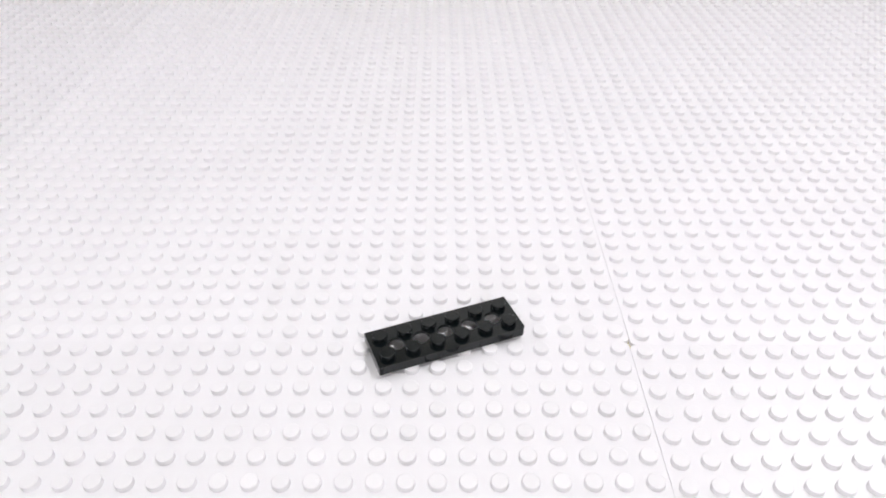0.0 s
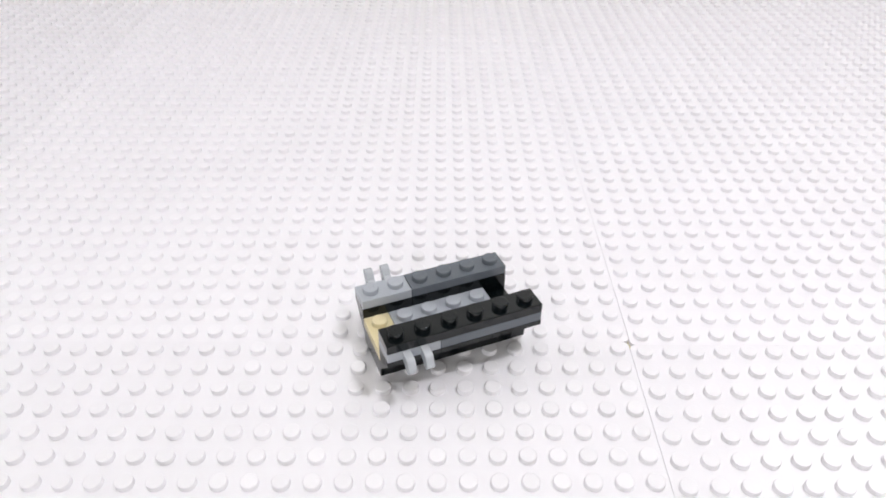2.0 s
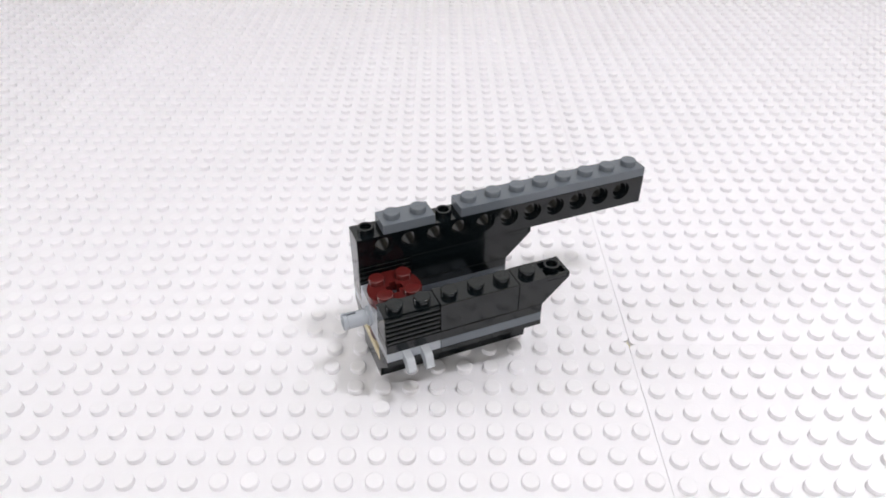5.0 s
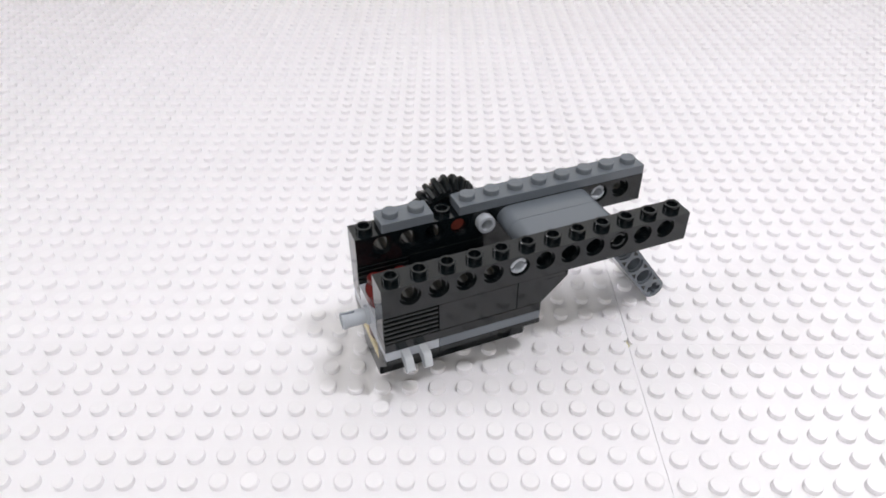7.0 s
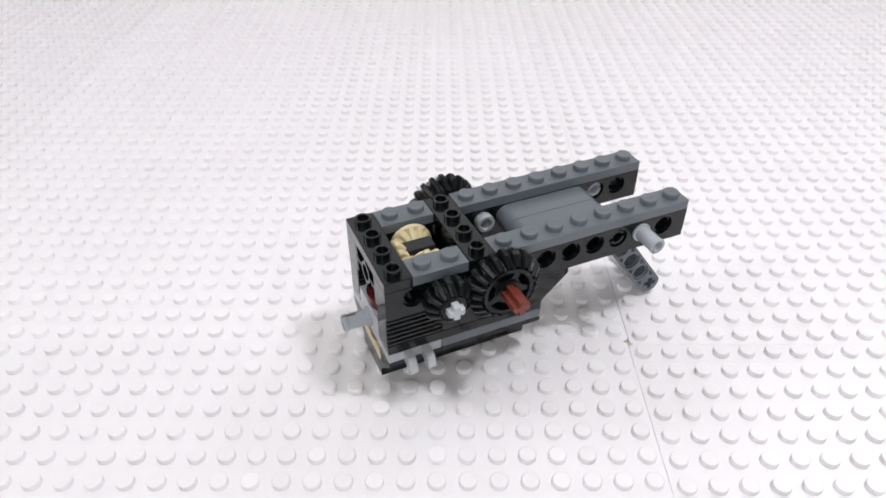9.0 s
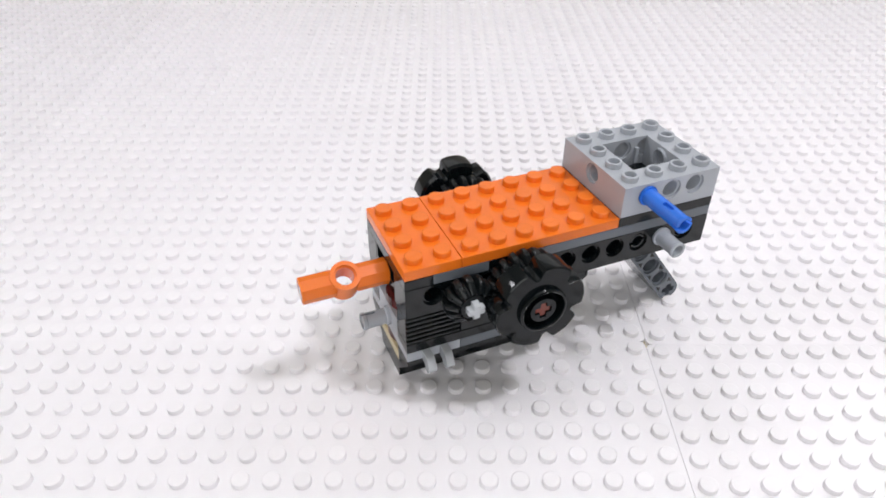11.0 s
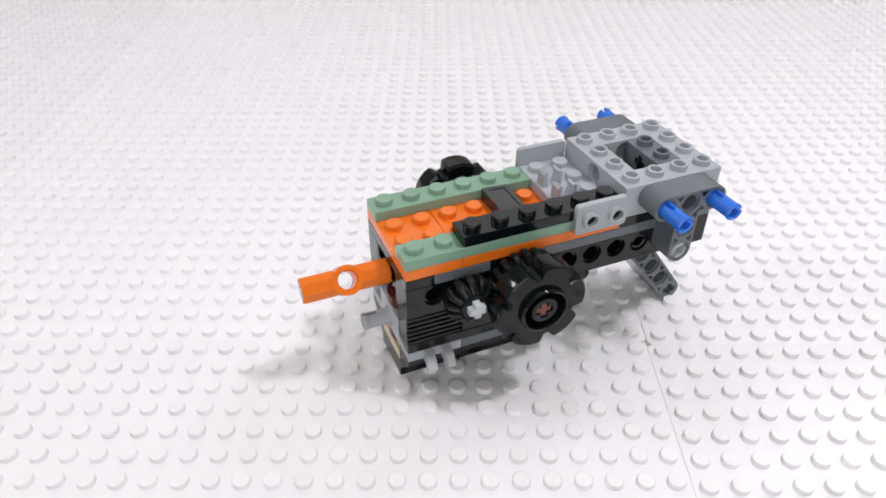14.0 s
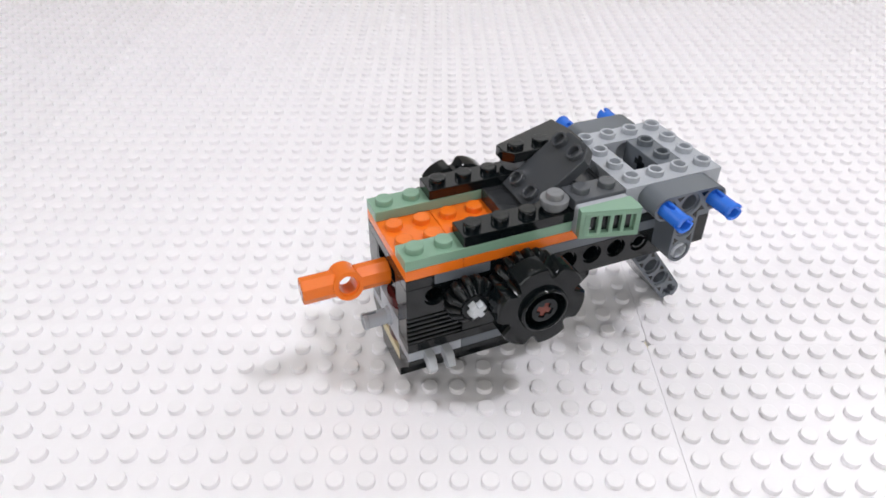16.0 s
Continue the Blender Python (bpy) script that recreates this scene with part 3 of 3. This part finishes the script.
def slot_panel(at, t, side):
    """A wedge with four slots, set upright on the bracket's studs."""
    ob = piece("slotted_slope", "sand green slotted wedge panel on the bracket", "slotted slope", at, t)
    s = side
    bm = bmesh.new()
    slab(bm, [(0.1, 0), (16.1, 0), (16.1, s * 4.6), (0.1, s * 0.5)], [], 0.05, 8.6, "xy")
    part("body", bm, GREEN, ob)
    run = Vector((17.5, s * 4.5)).normalized()
    out = Vector((-run.y, run.x)) * (1 if s > 0 else -1)
    base = Vector((0.1, s * 0.5))

    def bar(name, u0, u1, z0, z1, w=1.7, material=GREEN, label=""):
        bm = bmesh.new()
        p = [base + run * u0, base + run * u1, base + run * u1 + out * w, base + run * u0 + out * w]
        slab(bm, [tuple(q) for q in p], [], z0, z1, "xy")
        part(name, bm, material, ob, label)
    bar("frame", 0.0, 16.5, 0.05, 1.5)
    bar("frame", 0.0, 16.5, 6.9, 8.6)
    bar("frame", 0.0, 2.7, 1.5, 6.9)
    bar("frame", 15.2, 16.5, 1.5, 6.9)
    for k in range(3):
        bar("slat", 4.9 + k * 3.2, 5.92 + k * 3.2, 1.5, 6.9)
    # black strips on the green body paint the shade between the slats
    for k in range(4):
        bar("slot", 2.72 + k * 3.2, 4.88 + k * 3.2, 1.52, 6.88, 0.2, BLACK, "black strip for the shade in a slot")
    for u0, u1, z0, z1 in ((1.2, 16.0, 0.55, 1.0), (1.2, 16.0, 7.35, 7.85), (1.2, 1.7, 1.0, 7.35), (15.6, 16.0, 1.0, 7.35)):
        bar("rim", u0, u1, z0, z1, 1.85)


def low_slope(at, t, label):
    """A low tile with a raised border round its sunken top, falling gently to one side."""
    ob = piece("low_slope", label, "slope", at, t)
    bm = bmesh.new()
    slab(bm, [(0.06, 0.02), (7.94, 0.02), (7.94, 3.1), (0.06, 3.5)], [], 0.06, 15.94, "xz")
    part("body", bm, SHEEN_BLACK, ob)

    def edge(x0, x1, y0, y1):
        bm = bmesh.new()
        top = [3.5 - 0.05 * (x - 0.06) for x in (x0, x1)]
        slab(bm, [(x0, top[0] - 0.1), (x1, top[1] - 0.1), (x1, top[1] + 0.22), (x0, top[0] + 0.22)], [], y0, y1, "xz")
        part("raised_edge", bm, SHEEN_BLACK, ob)
    edge(0.08, 7.92, 0.08, 1.5)
    edge(0.08, 7.92, 14.5, 15.92)
    edge(0.08, 1.5, 1.52, 14.48)
    edge(6.6, 7.92, 1.52, 14.48)


def small_round(at, t):
    ob = piece("small_round_plate", "silver grey round one by one plate on black studs", "round plate", at, t)
    bm = bmesh.new()
    turned(bm, [(2.9, 0.0), (2.9, 1.2), (3.9, 1.25), (3.95, 1.4), (3.95, 3.05), (3.8, 3.2)], n=28)
    part("body", bm, SILVER, ob)
    add_studs(ob, SILVER, [(0, 0)], 3.2)


def ramp_plate(t):
    """A two by three plate that leans in the clips, studs at both ends alone."""
    lean = Matrix.Rotation(radians(-37), 4, "Y")
    ob = piece("ramp_plate", "dark grey tilted plate with hollow studs at both ends", "hinge plate", (5.04, 0, 14.475), t, lean)
    bm = bmesh.new()
    outline = [(0.1, 0.1), (20.4, 0.1), (23.9, 3.2), (23.9, 12.8), (20.4, 15.9), (0.1, 15.9)]
    inner = [(0.35, 0.35), (20.3, 0.35), (23.6, 3.3), (23.6, 12.7), (20.3, 15.65), (0.35, 15.65)]
    loft(bm, [[(x, y, 0.0) for x, y in outline], [(x, y, 3.0) for x, y in outline], [(x, y, 3.2) for x, y in inner]])
    part("body", bm, SHADED, ob)
    add_studs(ob, SHADED, [(0.5, 0.5), (0.5, 1.5), (2.5, 0.5), (2.5, 1.5)], 3.2, True)
    bm = bmesh.new()
    turned(bm, [(1.55, 1.0), (1.55, 15.0)], "y", 16)
    bmesh.ops.translate(bm, verts=bm.verts, vec=Vector((10.5, 0, -2.4)) * MM)
    part("hinge_bar", bm, SHADED, ob)
    for y in (7.2,):
        bm = bmesh.new()
        box(bm, 9.3, 11.7, y, y + 1.6, -2.6, 0.2, 0.1)
        part("bar_holder", bm, SHADED, ob)


def wing_plate(t):
    ob = piece("wing_plate", "black wedge-shaped wing plate beside the tilted plate", "wing plate", (5, 2, 17), t)
    bm = bmesh.new()
    outline = [(-0.4, 2.6), (2.2, 0.1), (24.6, 0.1), (24.6, 8.0), (22.6, 15.6), (-0.4, 6.9)]
    inner = [(-0.15, 2.7), (2.3, 0.35), (24.3, 0.35), (24.3, 7.9), (22.5, 15.3), (-0.15, 6.75)]
    loft(bm, [[(x, y, 0.0) for x, y in outline], [(x, y, 3.0) for x, y in outline], [(x, y, 3.2) for x, y in inner]])
    part("body", bm, BLACK, ob)
    add_studs(ob, BLACK, [(0.5, 0.42), (1.5, 0.42)], 3.2)


# ---- the model, piece by piece, in the order of building ----
ROLL = [(0.0, 0.0), (13.1, 23.0), (13.7, 0.0), (14.3, 23.0)]  # the wheels creep as pieces are pressed on
COUNTER = [(when, -1.67 * a) for when, a in ROLL]
HZ = 9 + HOLE / 3.2   # level of the beam's holes
BZ = 14 + HOLE / 3.2  # level of the open frame's holes
holed_plate(0.0)
for a, t in ((4, 0.2), (2, 0.4), (0, 0.6)):
    saddle_brick(a, t)
plate("small_plate", "tan one by two plate in the black trough", TAN, 1, 2, (0, 0, 2), 0.8)
plate("plate", "light grey two by four plate in the black trough", LIGHT, 4, 2, (1, 0, 2), 1.0)
hinge_plate((0, 2, 4), 1.2, 1)
plate("plate", "dark grey one by four plate on the black rim", DARK, 4, 1, (2, 2, 4), 1.4)
plate("plate", "dark grey one by four plate on the black rim", DARK, 4, 1, (2, -1, 4), 1.6)
hinge_plate((0, -1, 4), 1.8, -1)
plate("plate", "long black one by six plate", BLACK, 6, 1, (0, -1, 5), 2.0)
plate("plate", "long black one by six plate", BLACK, 6, 1, (0, 2, 5), 2.2)
round_plate((1, 1, 3), 2.4)
pin_brick(2.6)
round_plate((1, 1, 7), 2.9, "dark red round two by two plate on a grey brick")
for b, ts in ((2, (3.1, 3.3, 3.5)), (-1, (3.7, 3.9, 4.1))):
    grille_brick((0, b, 6), ts[0])
    plate("brick", "black one by three brick", BLACK, 3, 1, (2, b, 6), ts[1], 3, category="building brick")
    overhang_brick((5, b, 6), ts[2])
beam_brick((0, 2, 9), 4.5)
plate("plate", "dark grey one by two plate on the black beam", DARK, 2, 1, (1, 2, 12), 4.7)
plate("plate", "long dark grey one by eight plate on the black beam", DARK, 8, 1, (4, 2, 12), 4.9)
bush((5, 2, HZ), 5.1, LIGHT, -2.4, 6.0, "light grey hollow bush looking out of the black beam")
axle((4, 3, HZ), 5.3, BROWN, -5.6, 15.4, "reddish brown cross axle through the black beam", stop=-6.0, swings=ROLL)
gear((4, 3, HZ), 5.5, 20, 10.9, 8.6, MATT, "black large toothed gear wheel on a reddish brown axle", spokes=5, swings=ROLL)
joint_pin((10, 2, HZ), 5.7, LIGHT, 7.0, 0.5, "light grey connector pin flush in the black beam", False)
bent_arm((6, 1, HZ), 5.9)
axle((6, 1, HZ), 6.1, BLACK, 7.5, -13.0, "long black cross axle through the lift arm", r=2.2)
joint_pin((8, 1, HZ), 6.2, BLACK, 7.5, -6.0, "black connector pin through the lift arm", False)
bent_arm((6, 0, HZ), 6.5)
beam_brick((0, -1, 9), 6.9)
joint_pin((5, -1, HZ), 6.9, LIGHT, 7.5, 0.5, "light grey connector pin flush in the black beam", False)
joint_pin((9, -1, HZ), 6.9, BLACK, 7.5, 0.5, "black connector pin flush in the black beam", False)
plate("plate", "dark grey one by two plate on the black beam", DARK, 2, 1, (1, -1, 12), 7.1)
plate("plate", "long dark grey one by eight plate on the black beam", DARK, 8, 1, (4, -1, 12), 7.3)
joint_pin((10, -1, HZ), 7.5, LIGHT, 7.5, -8.0, "light grey connector pin sticking out of the beam", slit=2.35, slots=False)
axle((4, -1, HZ), 7.7, BROWN, 7.6, -15.4, "reddish brown cross axle through the black beam", swings=ROLL)
gear((4, -2, HZ), 7.9, 20, 10.9, 8.6, MATT, "black large toothed gear wheel on a reddish brown axle", spokes=5, swings=ROLL)
gearbox(8.1)
for turn in (0, 90, 180):
    gear((2, 1, HZ), 8.3, 12, 6.3, 4.7, TAN, "tan toothed gear wheel inside the black gearbox", 2.6, 6.9, turn=Matrix.Rotation(radians(turn), 4, "Z"), single=True, plated=turn == 0)


def gear_block(t):
    ob = piece("gear_block", "black square block between the tan gear wheels", "gear block", (2, 1, HZ), t)
    bm = bmesh.new()
    box(bm, -4.4, 4.6, -2.2, 3.0, -3.4, 3.9, 0.4)
    part("body", bm, BLACK, ob)


gear_block(8.3)
axle((2, -1, HZ), 8.7, PALE, 8.0, -10.2, "pale grey cross axle through the black beam", swings=COUNTER)
gear((2, -2, HZ), 8.9, 12, 7.0, 4.9, MATT, "black small toothed gear wheel on a pale grey axle", swings=COUNTER)
gear((2, 3, HZ), 9.1, 12, 7.0, 4.9, MATT, "black small toothed gear wheel on a pale grey axle", swings=COUNTER)
sprocket((4, 4, HZ), 9.4, 1)
sprocket((4, -2, HZ), 9.7, -1)


def connector(t, swings):
    ob = piece("axle_connector", "orange round axle connector with a pin hole through it", "axle connector", (-1.48, 1, HZ - 0.2), t, None, swings=swings)
    for name, x0, x1 in (("inner_tube", 12.2, 2.9), ("outer_tube", -2.9, -12.2)):
        bm = bmesh.new()
        loft(bm, [[(x, y, z) for y, z in ring(r, 8, start=math.pi / 8)] for x, r in ((x0, 3.55), (x0 + (x1 - x0) * 0.03, 3.75), (x0 + (x1 - x0) * 0.97, 3.75), (x1, 3.55))])
        tube = part(name, bm, ORANGE, ob)
        if x1 < 0:
            # black cross on the closed end as the shade of an axle hole
            bm = bmesh.new()
            slab(bm, cross(2.3, 0.9), [], x1 - 0.03, x1 + 0.5, "yz")
            part("axle_hole", bm, BLACK, tube, "black cross for the shade of a hole in the tube's end")
    bm = bmesh.new()
    slab(bm, ring(4.15, 30), [ring(2.95, 30)], -4.1, -3.3, "xz")
    slab(bm, ring(4.15, 30), [ring(2.5, 30)], -3.3, 3.3, "xz")
    slab(bm, ring(4.15, 30), [ring(2.95, 30)], 3.3, 4.1, "xz")
    part("eye", bm, ORANGE, ob, "orange eye with a round pin hole")
    bm = bmesh.new()
    loft(bm, [[(x, y, z) for y, z in cross(2.2, 0.9)] for x in (11.0, 20.0)])
    part("axle_end", bm, BLACK, ob, "black axle in the connector")


connector(9.9, [(0.0, -58.0), (11.9, -39.0), (13.1, -15.0), (13.7, -39.0), (14.3, -15.0), (14.9, -26.0), (15.7, -14.0)])
plate("plate", "orange two by four plate on top of the model", ORANGE, 2, 4, (0, -1, 13), 10.1)
plate("plate", "orange four by six plate on top of the model", ORANGE, 6, 4, (2, -1, 13), 10.3)
plate("plate", "black four by four plate under the grey frame", BLACK, 4, 4, (8, -1, 13), 10.6)
frame_brick((8, -1, 14), 10.8)
PIN_TEXT = "bright blue three-long connector pin in the grey frame"
joint_pin((9, -1, BZ), 11.0, BLUE, 7.5, -16.0, PIN_TEXT)
joint_pin((11, -1, BZ), 11.2, BLUE, 7.5, -16.0, PIN_TEXT)
joint_pin((9, 2, BZ), 11.5, BLUE, 0.5, 24.0, PIN_TEXT)
joint_pin((11, 2, BZ), 11.7, BLUE, 0.5, 24.0, PIN_TEXT, slit=0.25)
tee_arm((10, -2, BZ), 11.9)
tee_arm((10, 3, BZ), 12.1)
core = plate("brick", "dark grey small brick inside the grey frame", DARK, 1, 2, (10, 0, 14), 12.3, 3, hollow=True, category="building brick")
# black cross set on the brick's side, shade of a hole that is not cut
bm = bmesh.new()
slab(bm, cross(2.3, 0.9, 8, HOLE), [], -0.01, 0.6, "yz")
part("axle_hole", bm, BLACK, core, "black cross for the shade of a hole in the brick")
clip_plate((6, 1, 14), 12.5)
clip_plate((6, 0, 14), 12.7)
bracket((6, 2, 14), 12.9, 1)
plate("plate", "sand green one by six plate on the orange plates", GREEN, 6, 1, (0, 2, 14), 13.1)
plate("plate", "sand green one by six plate on the orange plates", GREEN, 6, 1, (0, -1, 14), 13.3)
bracket((6, -1, 14), 13.5, -1)
plate("plate", "black one by six plate on sand green", BLACK, 6, 1, (2, -1, 15), 13.7)
low_slope((4, 0, 14), 13.9, "black low slope tile between the black plates")
low_slope((7, 0, 15), 14.1, "black low slope tile against the grey frame")
plate("plate", "black one by six plate on sand green", BLACK, 6, 1, (2, 2, 15), 14.3)
plate("plate", "dark grey one by two plate on black", HALF_SHADED, 2, 1, (6, -1, 16), 14.5)
slot_panel((6, -1.22, 14), 14.7, -1)
plate("plate", "dark grey one by two plate on black", HALF_SHADED, 2, 1, (6, 2, 16), 14.9)
slot_panel((6, 3.22, 14), 15.1, 1)
small_round((5.5, 2.5, 16), 15.3)
small_round((5.5, -0.5, 16), 15.5)
ramp_plate(15.7)
wing_plate(15.9)


def at_time(changes, t):
    """The value that holds at t in a list of (seconds, value)."""
    return [v for when, v in changes if when <= t + 0.001][-1]


def motions():
    """Each piece waits on the table behind the camera, is set into the model at its time and moves with it from then on."""
    for k, (ob, seat, t, swings) in enumerate(PIECES):
        turns = swings or [(0.0, 0.0)]
        axis = "X" if ob.name.startswith("axle_connector") else "Y"

        def place(when):
            return at_time(STANDS, when) @ seat @ Matrix.Rotation(radians(at_time(turns, when)), 4, axis)
        rows = []
        if t > 0:
            rest = place(t).to_3x3().to_4x4()
            low = min((rest @ (p.matrix_basis if p.parent == ob else p.parent.matrix_basis @ p.matrix_basis) @ Vector(c)).z for p in ob.children_recursive for c in p.bound_box)
            wait = Matrix.Translation((-0.6 + 0.12 * (k % 11), -0.30 - 0.06 * (k // 11), -0.0016 - low)) @ rest
            rows = [(0.0, wait), (t - 0.0667, wait), (t - 0.0333, place(t))]
        else:
            rows = [(0.0, place(0.0))]
        for when in sorted({c for c, _ in [*STANDS, *turns] if c > t}):
            rows += [(when - 0.0667, place(when - 0.01)), (when - 0.0333, place(when))]
        rows.append((16.0, place(16.0)))
        walk(ob, rows)


motions()
